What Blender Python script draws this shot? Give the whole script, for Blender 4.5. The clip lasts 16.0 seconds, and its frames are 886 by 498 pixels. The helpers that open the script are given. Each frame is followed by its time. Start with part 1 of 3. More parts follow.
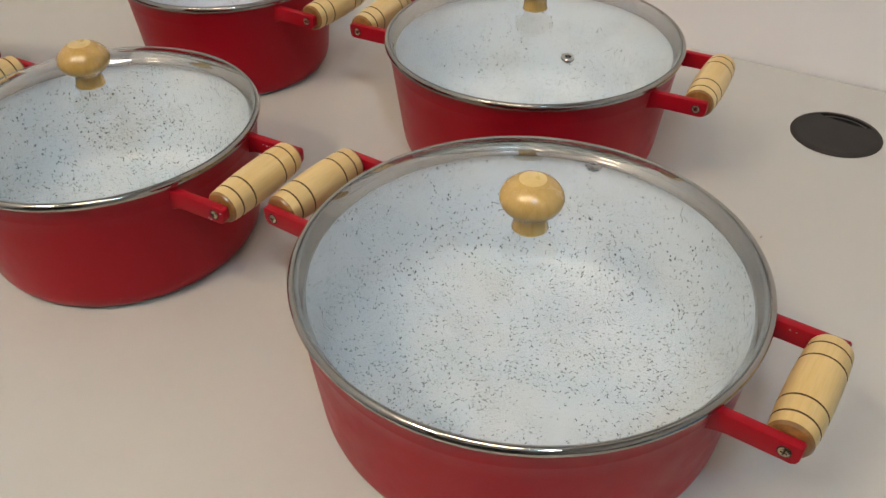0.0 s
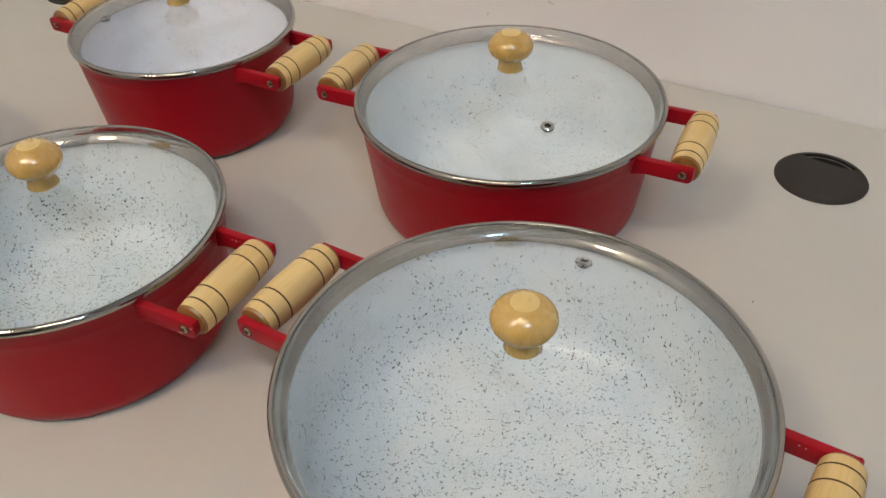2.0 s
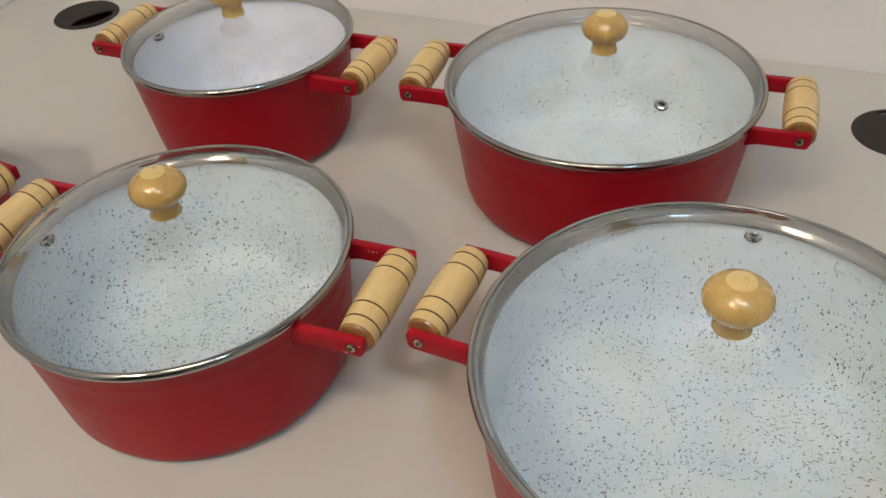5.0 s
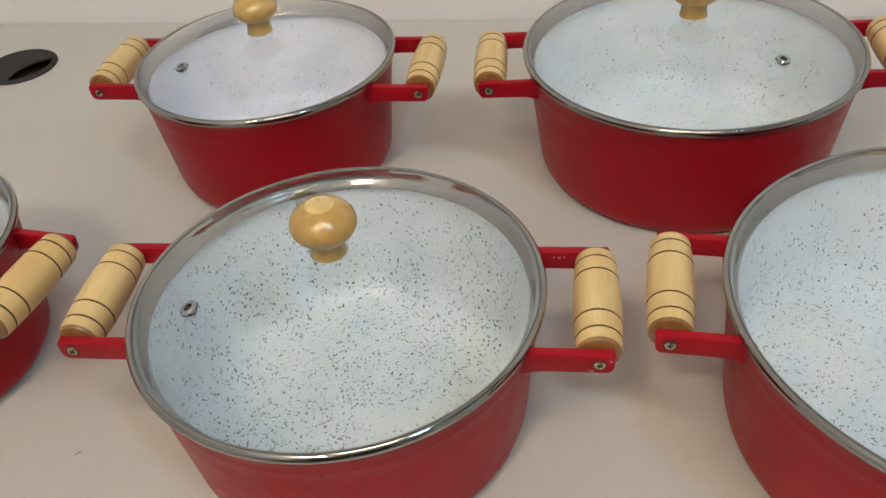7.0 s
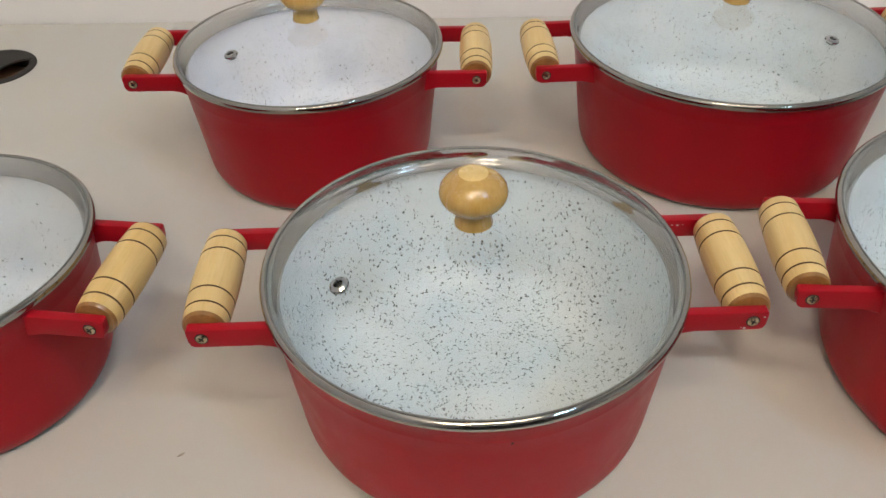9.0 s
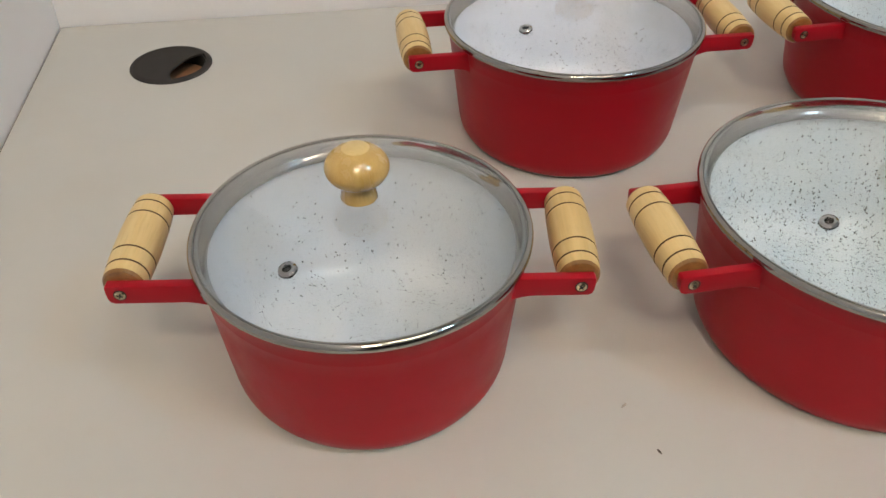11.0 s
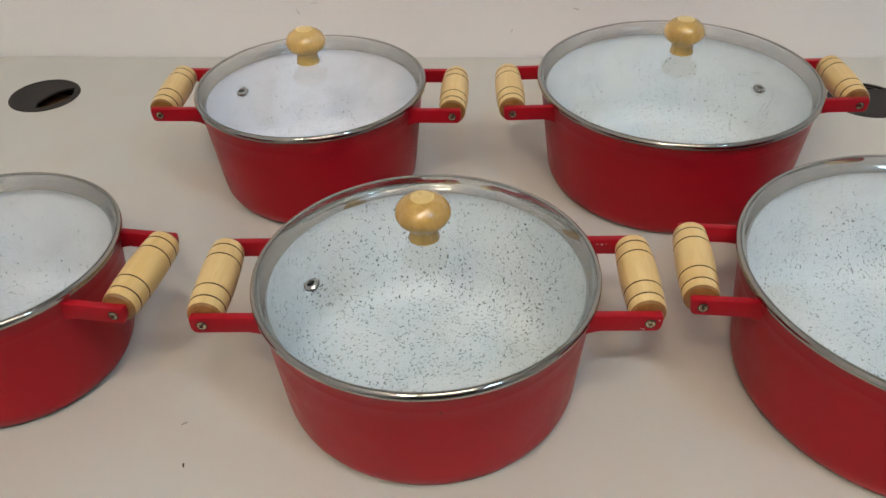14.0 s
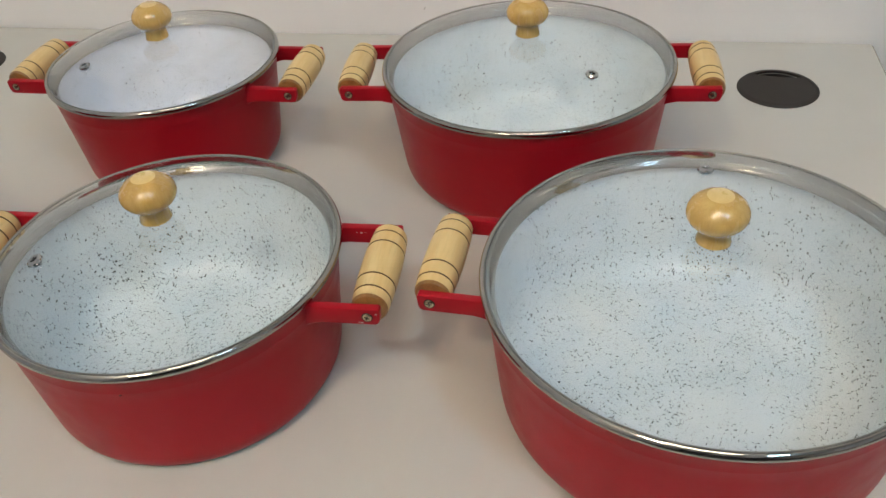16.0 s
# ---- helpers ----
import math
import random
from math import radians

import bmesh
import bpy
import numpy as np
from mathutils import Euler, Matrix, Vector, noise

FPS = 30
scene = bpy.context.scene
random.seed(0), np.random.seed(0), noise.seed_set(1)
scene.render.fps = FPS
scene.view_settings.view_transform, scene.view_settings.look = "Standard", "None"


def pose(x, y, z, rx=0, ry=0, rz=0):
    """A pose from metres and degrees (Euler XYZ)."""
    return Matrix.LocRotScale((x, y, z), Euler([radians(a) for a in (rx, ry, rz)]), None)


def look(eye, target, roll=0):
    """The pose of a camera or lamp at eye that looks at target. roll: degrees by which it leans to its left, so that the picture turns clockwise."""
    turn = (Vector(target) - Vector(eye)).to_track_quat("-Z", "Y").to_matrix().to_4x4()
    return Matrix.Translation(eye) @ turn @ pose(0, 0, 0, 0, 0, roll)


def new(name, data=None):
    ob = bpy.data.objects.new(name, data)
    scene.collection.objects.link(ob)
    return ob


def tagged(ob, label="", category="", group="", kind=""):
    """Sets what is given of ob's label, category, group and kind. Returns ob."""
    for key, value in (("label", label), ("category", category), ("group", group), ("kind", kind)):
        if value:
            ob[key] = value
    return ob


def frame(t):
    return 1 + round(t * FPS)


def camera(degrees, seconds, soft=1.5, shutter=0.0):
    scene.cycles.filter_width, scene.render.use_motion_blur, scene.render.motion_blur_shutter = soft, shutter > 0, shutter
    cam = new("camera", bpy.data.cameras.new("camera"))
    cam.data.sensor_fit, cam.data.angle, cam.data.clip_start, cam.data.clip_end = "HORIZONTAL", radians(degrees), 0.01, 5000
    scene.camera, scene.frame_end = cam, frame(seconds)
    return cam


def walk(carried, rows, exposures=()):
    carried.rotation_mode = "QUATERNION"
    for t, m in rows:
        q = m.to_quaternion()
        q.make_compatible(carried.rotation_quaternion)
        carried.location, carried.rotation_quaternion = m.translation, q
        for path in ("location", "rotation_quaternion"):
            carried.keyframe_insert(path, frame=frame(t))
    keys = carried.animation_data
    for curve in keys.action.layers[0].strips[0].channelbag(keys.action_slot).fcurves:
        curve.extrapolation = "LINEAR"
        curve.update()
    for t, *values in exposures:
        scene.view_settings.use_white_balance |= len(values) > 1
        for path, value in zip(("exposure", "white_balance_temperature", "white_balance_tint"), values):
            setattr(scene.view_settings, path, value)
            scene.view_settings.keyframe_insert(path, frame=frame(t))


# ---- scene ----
cam = camera(54.94, 16.0, soft=1.5)
PATH = [
    (0, (0.3530, 0.1962, 1.1422), (-0.0627, 0.8582, 0.5185), -0.65),
    (0.5, (0.3512, 0.1509, 1.1555), (-0.0425, 0.8201, 0.5252), -0.19),
    (1, (0.3475, 0.1580, 1.1538), (-0.0357, 0.8239, 0.5138), -0.62),
    (1.5, (0.3406, 0.1700, 1.1537), (-0.0337, 0.8381, 0.5106), -1.00),
    (2, (0.3130, 0.2503, 1.1815), (-0.0656, 0.9162, 0.5386), -1.66),
    (2.5, (0.2782, 0.2939, 1.2076), (-0.1097, 0.9617, 0.5723), -2.15),
    (3, (0.2368, 0.2802, 1.2086), (-0.1501, 0.9506, 0.5754), -3.23),
    (3.5, (0.2121, 0.2495, 1.1919), (-0.1589, 0.9227, 0.5523), -4.13),
    (3.7, (0.2122, 0.2309, 1.1843), (-0.1518, 0.9085, 0.5453), -4.20),
    (5.8, (0.1530, 0.2082, 1.1680), (-0.1303, 0.9111, 0.5155), -5.80),
    (6, (0.1254, 0.2277, 1.1603), (-0.1417, 0.9377, 0.5087), -6.25),
    (6.5, (0.0506, 0.2086, 1.1403), (-0.1598, 0.9374, 0.4887), -6.49),
    (7, (0.0012, 0.1983, 1.1447), (-0.1612, 0.9478, 0.5029), -5.95),
    (7.5, (-0.0359, 0.1879, 1.1483), (-0.1613, 0.9527, 0.5163), -4.76),
    (8, (-0.0580, 0.2000, 1.1525), (-0.1349, 0.9792, 0.5304), -3.06),
    (8.5, (-0.0902, 0.1869, 1.1235), (-0.1320, 0.9701, 0.5032), -1.95),
    (9, (-0.1295, 0.1741, 1.1283), (-0.1563, 0.9514, 0.4997), -1.70),
    (9.5, (-0.1408, 0.1764, 1.1062), (-0.1297, 0.9492, 0.4717), -1.45),
    (9.7, (-0.2004, 0.2041, 1.1014), (-0.1607, 0.9718, 0.4619), -1.01),
    (10.75, (-0.4300, 0.1650, 1.1150), (-0.3337, 0.9315, 0.4800), -0.69),
    (11.8, (-0.3629, 0.1518, 1.1700), (-0.2580, 0.9227, 0.5416), -0.11),
    (12, (-0.2998, 0.1340, 1.1716), (-0.2094, 0.9088, 0.5459), -0.32),
    (12.5, (-0.1818, 0.1007, 1.1586), (-0.1206, 0.8840, 0.5400), 0.07),
    (13, (-0.1360, 0.0937, 1.1655), (-0.0888, 0.8815, 0.5514), 0.53),
    (13.5, (-0.1341, 0.0921, 1.1861), (-0.1247, 0.8805, 0.5712), -0.30),
    (14, (-0.0804, 0.0962, 1.1816), (-0.1449, 0.8883, 0.5747), -1.92),
    (14.5, (0.0014, 0.0914, 1.1769), (-0.1312, 0.8711, 0.5649), -3.32),
    (15, (0.0555, 0.1212, 1.1770), (-0.1199, 0.8820, 0.5521), -4.48),
    (15.5, (0.0947, 0.1318, 1.1693), (-0.0944, 0.8868, 0.5415), -4.85),
    (16, (0.1372, 0.1377, 1.1693), (-0.0381, 0.8987, 0.5447), -4.51),
]
EXPOSURES = [(0.0, -0.05, 6800, 12), (1.5, -0.07, 6800, 12), (3.0, -0.15, 6800, 13), (5.0, -0.10, 6650, 11), (7.0, -0.05, 6550, 10), (8.0, -0.02, 6530, 10), (9.0, 0.03, 6500, 10), (12.0, -0.02, 6500, 10), (13.5, -0.05, 6480, 10), (15.0, -0.08, 6430, 8), (16.0, -0.05, 6430, 8)]
walk(cam, [(t, look(eye, target, roll)) for t, eye, target, roll in PATH], EXPOSURES)

# ---- world and large lights ----
TABLE = 0.75
WALL_Y = 1.035
world = bpy.data.worlds.new("room_dark")
scene.world = world
world.use_nodes = True
world.node_tree.nodes["Background"].inputs[0].default_value = (0.6, 0.65, 0.7, 1)
world.node_tree.nodes["Background"].inputs[1].default_value = 0.05

KEY_LIGHT, FILL_LIGHT, SIDE_LIGHT, FAR_LIGHT = 22.5, 66.0, 106.0, 1.9
KEY_COLOUR, FILL_COLOUR, SIDE_COLOUR, FAR_COLOUR = (1.0, 0.87, 0.70), (1.0, 0.86, 0.67), (0.46, 0.73, 1.0), (1.0, 0.97, 0.93)

# ---- materials ----
class Mat:
    """A small wrapper for building node materials."""

    def __init__(self, name, colour=(0.5, 0.5, 0.5), rough=0.5, metal=0.0):
        self.m = bpy.data.materials.new(name)
        self.m.use_nodes = True
        self.nt = self.m.node_tree
        self.b = self.nt.nodes["Principled BSDF"]
        self.set("Base Color", (*colour, 1))
        self.set("Roughness", rough)
        self.set("Metallic", metal)
        self.coord = self.nt.nodes.new("ShaderNodeTexCoord").outputs["Object"]

    def set(self, key, v):
        self.b.inputs[key].default_value = v

    def link(self, a, b):
        self.nt.links.new(a, b)

    def node(self, kind, **ins):
        n = self.nt.nodes.new(kind)
        for k, v in ins.items():
            k = k.replace("_", " ")
            if hasattr(v, "links"):
                self.link(v, n.inputs[k])
            else:
                n.inputs[k].default_value = v
        return n

    def stretch(self, scale, rot=(0, 0, 0), vec=None):
        n = self.node("ShaderNodeMapping", Vector=vec or self.coord)
        n.inputs["Scale"].default_value = scale
        n.inputs["Rotation"].default_value = rot
        return n.outputs[0]

    def noise(self, scale, detail=4.0, rough=0.55, vec=None):
        return self.node("ShaderNodeTexNoise", Vector=vec or self.coord, Scale=scale, Detail=detail, Roughness=rough).outputs["Fac"]

    def ramp(self, fac, *stops):
        n = self.node("ShaderNodeValToRGB", Fac=fac)
        e = n.color_ramp.elements
        while len(e) < len(stops):
            e.new(0.5)
        for el, (p, c) in zip(e, stops):
            el.position = p
            el.color = (*c, 1) if len(c) == 3 else c
        return n.outputs[0]

    def grey(self, fac, lo, hi, a=0.3, b=0.7):
        return self.ramp(fac, (a, (lo, lo, lo)), (b, (hi, hi, hi)))

    def mix(self, fac, a, b, mode="MIX"):
        n = self.nt.nodes.new("ShaderNodeMix")
        n.data_type, n.blend_type = "RGBA", mode
        for sock, v in ((n.inputs[0], fac), (n.inputs[6], a), (n.inputs[7], b)):
            if hasattr(v, "links"):
                self.link(v, sock)
            else:
                sock.default_value = v if isinstance(v, (int, float)) else (*v, 1)
        return n.outputs[2]

    def math(self, op, a, b=0.0):
        n = self.nt.nodes.new("ShaderNodeMath")
        n.operation = op
        for sock, v in zip(n.inputs, (a, b)):
            if hasattr(v, "links"):
                self.link(v, sock)
            else:
                sock.default_value = v
        return n.outputs[0]

    def colour(self, out):
        self.link(out, self.b.inputs["Base Color"])

    def rough(self, out):
        self.link(out, self.b.inputs["Roughness"])

    def bump(self, height, strength=0.2, distance=0.001):
        n = self.node("ShaderNodeBump", Height=height, Strength=strength, Distance=distance)
        self.link(n.outputs[0], self.b.inputs["Normal"])


def red_paint():
    m = Mat("red_enamel", (0.37, 0.011, 0.02), 0.34)
    big = m.noise(9.0, 3.0)
    m.colour(m.mix(m.grey(big, 0.0, 1.0), (0.342, 0.0042, 0.0125), (0.387, 0.0068, 0.0170)))
    m.rough(m.grey(m.noise(60.0), 0.30, 0.42))
    m.bump(m.noise(700.0, 3.0), 0.12, 0.0004)
    m.set("Specular IOR Level", 0.2)
    return m.m


def ceramic(amount, white=(1.0, 1.0, 1.0)):
    """amount: how strongly flecked this lining is."""
    m = Mat("speckled_ceramic", (0.6, 0.63, 0.66), 0.05)
    masks = []
    height = m.node("ShaderNodeSeparateXYZ", Vector=m.coord).outputs[2]
    sparse = m.grey(height, 0.0, 0.042, 0.015, 0.078)
    for k, (scale, stretch, turn, cut) in enumerate((
            (640.0, (1.15, 0.44, 0.5), 0.35, 0.31),
            (610.0, (1.15, 0.44, 0.5), 1.40, 0.31),
            (665.0, (1.15, 0.44, 0.5), 2.45, 0.31),
            (770.0, (0.85, 0.85, 0.85), 1.10, 0.25))):
        turned = m.stretch((1, 1, 1), (0.15 * k, 0.2, turn))
        v = m.node("ShaderNodeTexVoronoi", Vector=m.stretch(stretch, vec=turned), Scale=scale)
        pick = m.node("ShaderNodeSeparateColor", Color=v.outputs["Color"]).outputs[0]
        size = m.math("MULTIPLY", m.math("SUBTRACT", pick, 0.69 - 0.30 * amount), cut * 1.9)
        thin = m.math("ADD", m.grey(m.noise(22.0 + 7 * k, 3.0, 0.6), 0.0, 0.13, 0.42, 0.62), sparse)
        masks.append(m.math("GREATER_THAN", m.math("SUBTRACT", m.math("SUBTRACT", size, thin), v.outputs["Distance"]), 0.0))
    fleck = m.math("MAXIMUM", m.math("MAXIMUM", masks[0], masks[1]), m.math("MAXIMUM", masks[2], masks[3]))
    patch = m.grey(m.noise(30.0, 3.0), 0.76, 1.0, 0.38, 0.55)
    fleck = m.math("MULTIPLY", fleck, patch)
    lo, hi = (tuple(c * w for c, w in zip(tone, white)) for tone in ((0.528, 0.588, 0.632), (0.608, 0.636, 0.656)))
    tone = m.mix(m.grey(m.noise(17.0, 3.0), 0.0, 1.0, 0.35, 0.65), lo, hi)
    dark = m.mix(m.noise(120.0), (0.015, 0.015, 0.02), (0.07, 0.06, 0.052))
    m.colour(m.mix(fleck, tone, dark))
    m.bump(m.noise(260.0, 3.0), 0.03, 0.0005)
    m.set("Specular IOR Level", 0.65)
    return m.m


def steel(name, rough=0.2, tone=(0.72, 0.70, 0.67)):
    m = Mat(name, tone, rough, 1.0)
    m.rough(m.grey(m.noise(90.0, 4.0), rough * 0.75, rough * 1.4))
    return m.m


def raw_aluminium():
    m = Mat("raw_aluminium", (0.55, 0.53, 0.50), 0.38, 1.0)
    m.rough(m.grey(m.noise(200.0), 0.3, 0.5))
    return m.m


def lid_glass():
    m = Mat("lid_glass", (0.965, 0.985, 0.98), 0.015)
    m.set("Transmission Weight", 1.0)
    m.set("IOR", 1.47)
    film = m.node("ShaderNodeBsdfDiffuse", Color=(0.8, 0.8, 0.8, 1))
    smear = m.grey(m.noise(26.0, 4.0, 0.6), 0.0, 0.07, 0.50, 0.74)
    mixed = m.nt.nodes.new("ShaderNodeMixShader")
    m.link(smear, mixed.inputs[0])
    m.link(m.b.outputs[0], mixed.inputs[1])
    m.link(film.outputs[0], mixed.inputs[2])
    m.link(mixed.outputs[0], m.nt.nodes["Material Output"].inputs["Surface"])
    return m.m


def wood(name, pale, deep, rough, coat, along=(1, 0, 0)):
    m = Mat(name, pale, rough)
    info = m.node("ShaderNodeObjectInfo")
    shift = m.node("ShaderNodeVectorMath", )
    shift.operation = "ADD"
    m.link(m.coord, shift.inputs[0])
    m.link(info.outputs["Random"], shift.inputs[1])
    s = tuple(14.0 if a else 150.0 for a in along)
    grain = m.noise(1.0, 5.0, 0.6, m.stretch(s, vec=shift.outputs[0]))
    fine = m.noise(1.0, 3.0, 0.6, m.stretch(tuple(60.0 if a else 900.0 for a in along), vec=shift.outputs[0]))
    base = m.mix(m.grey(grain, 0.0, 1.0, 0.35, 0.68), pale, deep)
    base = m.mix(m.grey(fine, 0.0, 0.28, 0.5, 0.75), base, tuple(c * 0.62 for c in deep))
    tint = m.math("MULTIPLY", info.outputs["Random"], 0.35)
    m.colour(m.mix(tint, base, deep))
    m.rough(m.grey(grain, rough * 0.85, rough * 1.2))
    m.bump(fine, 0.08, 0.0004)
    m.set("Coat Weight", coat)
    m.set("Coat Roughness", 0.19)
    return m.m


def plain(name, colour, rough=0.5, metal=0.0, grain=60.0, depth=0.1):
    m = Mat(name, colour, rough, metal)
    m.colour(m.mix(m.grey(m.noise(grain), 0.0, 1.0), tuple(c * (1 - depth) for c in colour), tuple(min(1, c * (1 + depth)) for c in colour)))
    m.bump(m.noise(grain * 8), 0.1, 0.0005)
    return m.m


def laminate():
    m = Mat("grey_beige_laminate", (0.5, 0.48, 0.45), 0.42)
    big = m.noise(2.2, 3.0)
    mid = m.noise(14.0, 4.0)
    base = m.mix(m.grey(big, 0.0, 1.0, 0.3, 0.7), (0.562, 0.533, 0.483), (0.583, 0.563, 0.521))
    base = m.mix(m.grey(mid, 0.0, 0.4, 0.45, 0.75), base, (0.557, 0.514, 0.452))
    base = m.mix(m.grey(m.noise(6.0, 3.0, 0.6), 0.0, 0.5, 0.45, 0.66), base, (0.545, 0.538, 0.51))
    scuff = m.grey(m.noise(1.0, 5.0, 0.7, m.stretch((70, 190, 1), (0, 0, 0.6))), 0.0, 0.35, 0.66, 0.8)
    base = m.mix(scuff, base, (0.52, 0.48, 0.42))
    m.colour(base)
    m.rough(m.grey(mid, 0.36, 0.5))
    m.bump(m.noise(900.0, 3.0), 0.1, 0.0003)
    return m.m


def wall_paint(name="white_wall_paint", tone=(0.905, 0.885, 0.875)):
    m = Mat(name, tone, 0.75)
    m.colour(m.mix(m.grey(m.noise(3.0, 4.0), 0.0, 1.0), tuple(c * 0.965 for c in tone), tone))
    m.bump(m.noise(160.0, 4.0), 0.25, 0.001)
    return m.m


RED = red_paint()
STEEL, DULL = steel("polished_steel", 0.08, (0.38, 0.365, 0.34)), raw_aluminium()
SCREW = steel("zinc_screw", 0.22, (0.55, 0.45, 0.30))
DARK = plain("dark_recess", (0.02, 0.018, 0.016), 0.7)
GLASS = lid_glass()
PINE = wood("pale_turned_pine", (0.77, 0.578, 0.272), (0.71, 0.485, 0.20), 0.42, 0.1, (0, 1, 0))
PINE_END = wood("pine_end_grain", (0.36, 0.17, 0.045), (0.22, 0.095, 0.025), 0.32, 0.5, (0, 1, 0))
PINE_DEEP = wood("honey_turned_pine", (0.75, 0.545, 0.245), (0.67, 0.45, 0.17), 0.42, 0.1, (0, 1, 0))
BURNT = plain("burnt_groove", (0.12, 0.060, 0.020), 0.7)
LACQUER = wood("lacquered_wood", (0.63, 0.405, 0.125), (0.51, 0.295, 0.072), 0.25, 0.9, (0, 0, 1))
LACQUER_PALE = wood("pale_lacquered_wood", (0.68, 0.455, 0.155), (0.58, 0.36, 0.10), 0.25, 0.9, (0, 0, 1))
LACQUER_END = wood("lacquered_end_grain", (0.78, 0.57, 0.23), (0.70, 0.49, 0.17), 0.3, 0.6, (0, 0, 1))
SILICONE = plain("grey_seal", (0.20, 0.20, 0.19), 0.5)
LAMINATE = laminate()
EDGE = plain("grey_edge_band", (0.21, 0.18, 0.145), 0.5)
EDGE_DARK = plain("brown_edge_line", (0.05, 0.036, 0.026), 0.55)
CAP = plain("charcoal_plastic", (0.026, 0.021, 0.018), 0.72)
BROWN = plain("chipboard_brown", (0.30, 0.14, 0.065), 0.8)
WALL, CEILING = wall_paint(), wall_paint("white_ceiling_paint", (0.82, 0.82, 0.81))
GREY_WALL = wall_paint("unseen_wall_grey", (0.12, 0.117, 0.114))
CHROME = steel("chrome_eyelet", 0.1, (0.42, 0.42, 0.42))
CHIP = plain("bare_primer", (0.52, 0.42, 0.40), 0.6)
SCUFF = plain("dark_nick", (0.10, 0.012, 0.014), 0.6)
CRUMB = plain("dark_crumb", (0.07, 0.05, 0.035), 0.8)
CRUMB_PALE = plain("pale_crumb", (0.42, 0.37, 0.30), 0.8)
SMEAR = plain("rubbed_wall_mark", (0.67, 0.645, 0.63), 0.7)
FLOOR = plain("dark_floor_vinyl", (0.03, 0.028, 0.028), 0.5, 0.0, 6.0, 0.15)
BLUE = plain("blue_panel", (0.105, 0.19, 0.29), 0.55, 0.0, 8.0, 0.1)


def emitter(name, colour, strength):
    m = Mat(name, (0.9, 0.9, 0.9), 0.5)
    m.set("Emission Color", (*colour, 1))
    m.set("Emission Strength", strength)
    return m.m


# ---- mesh helpers ----
def part(name, bm, mats, parent=None, label="", angle=35):
    bmesh.ops.recalc_face_normals(bm, faces=bm.faces)
    me = bpy.data.meshes.new(name)
    bm.to_mesh(me)
    bm.free()
    for mat in mats if isinstance(mats, (list, tuple)) else [mats]:
        me.materials.append(mat)
    for p in me.polygons:
        p.use_smooth = True
    me.set_sharp_from_angle(angle=radians(angle))
    ob = new(name, me)
    if parent:
        ob.parent = parent
    if label:
        tagged(ob, label)
    return ob


def lathe(bm, profile, seg=96, m=None, closed=False, slots=None):
    """Turns (r, z) points round z; slots: a material index for each stretch of the profile."""
    m = m or Matrix()
    rings = []
    for r, z in profile:
        if r < 1e-6:
            rings.append([bm.verts.new(m @ Vector((0, 0, z)))])
        else:
            rings.append([bm.verts.new(m @ Vector((r * math.cos(2 * math.pi * k / seg), r * math.sin(2 * math.pi * k / seg), z))) for k in range(seg)])
    pairs = list(zip(rings, rings[1:]))
    if closed:
        pairs.append((rings[-1], rings[0]))
    for n, (a, b) in enumerate(pairs):
        for k in range(seg):
            j = (k + 1) % seg
            if len(a) == 1 and len(b) == 1:
                continue
            vs = [a[0], b[j], b[k]] if len(a) == 1 else [a[k], a[j], b[0]] if len(b) == 1 else [a[k], a[j], b[j], b[k]]
            f = bm.faces.new(vs)
            if slots:
                f.material_index = slots[n]
    return bm


def box(bm, lo, hi, bevel=0.0, seg=2):
    vs = [bm.verts.new((x, y, z)) for z in (lo[2], hi[2]) for y in (lo[1], hi[1]) for x in (lo[0], hi[0])]
    fs = [bm.faces.new([vs[i] for i in q]) for q in ((0, 1, 3, 2), (4, 6, 7, 5), (0, 4, 5, 1), (2, 3, 7, 6), (0, 2, 6, 4), (1, 5, 7, 3))]
    if bevel:
        es = {e for f in fs for e in f.edges}
        bmesh.ops.bevel(bm, geom=list(es), offset=bevel, segments=seg, affect="EDGES", profile=0.6)
    return bm


def prism(bm, outline, y0, y1, bevel=0.0):
    """An outline in x and z, given thickness from y0 to y1."""
    a = [bm.verts.new((x, y0, z)) for x, z in outline]
    b = [bm.verts.new((x, y1, z)) for x, z in outline]
    n = len(a)
    fs = [bm.faces.new(a), bm.faces.new(b[::-1])]
    fs += [bm.faces.new((a[k], b[k], b[(k + 1) % n], a[(k + 1) % n])) for k in range(n)]
    bmesh.ops.recalc_face_normals(bm, faces=fs)
    if bevel:
        es = {e for f in fs[:2] for e in f.edges}
        bmesh.ops.bevel(bm, geom=list(es), offset=bevel, segments=2, affect="EDGES", profile=0.6)
    return bm


def empty(name, m):
    ob = new(name)
    ob.empty_display_size = 0.05
    ob.matrix_basis = m
    return ob


# ---- the setting ----
def slab(name, lo, hi, mat, label):
    return tagged(part(name, box(bmesh.new(), lo, hi), mat), label, name.split("_")[0], kind="structure")


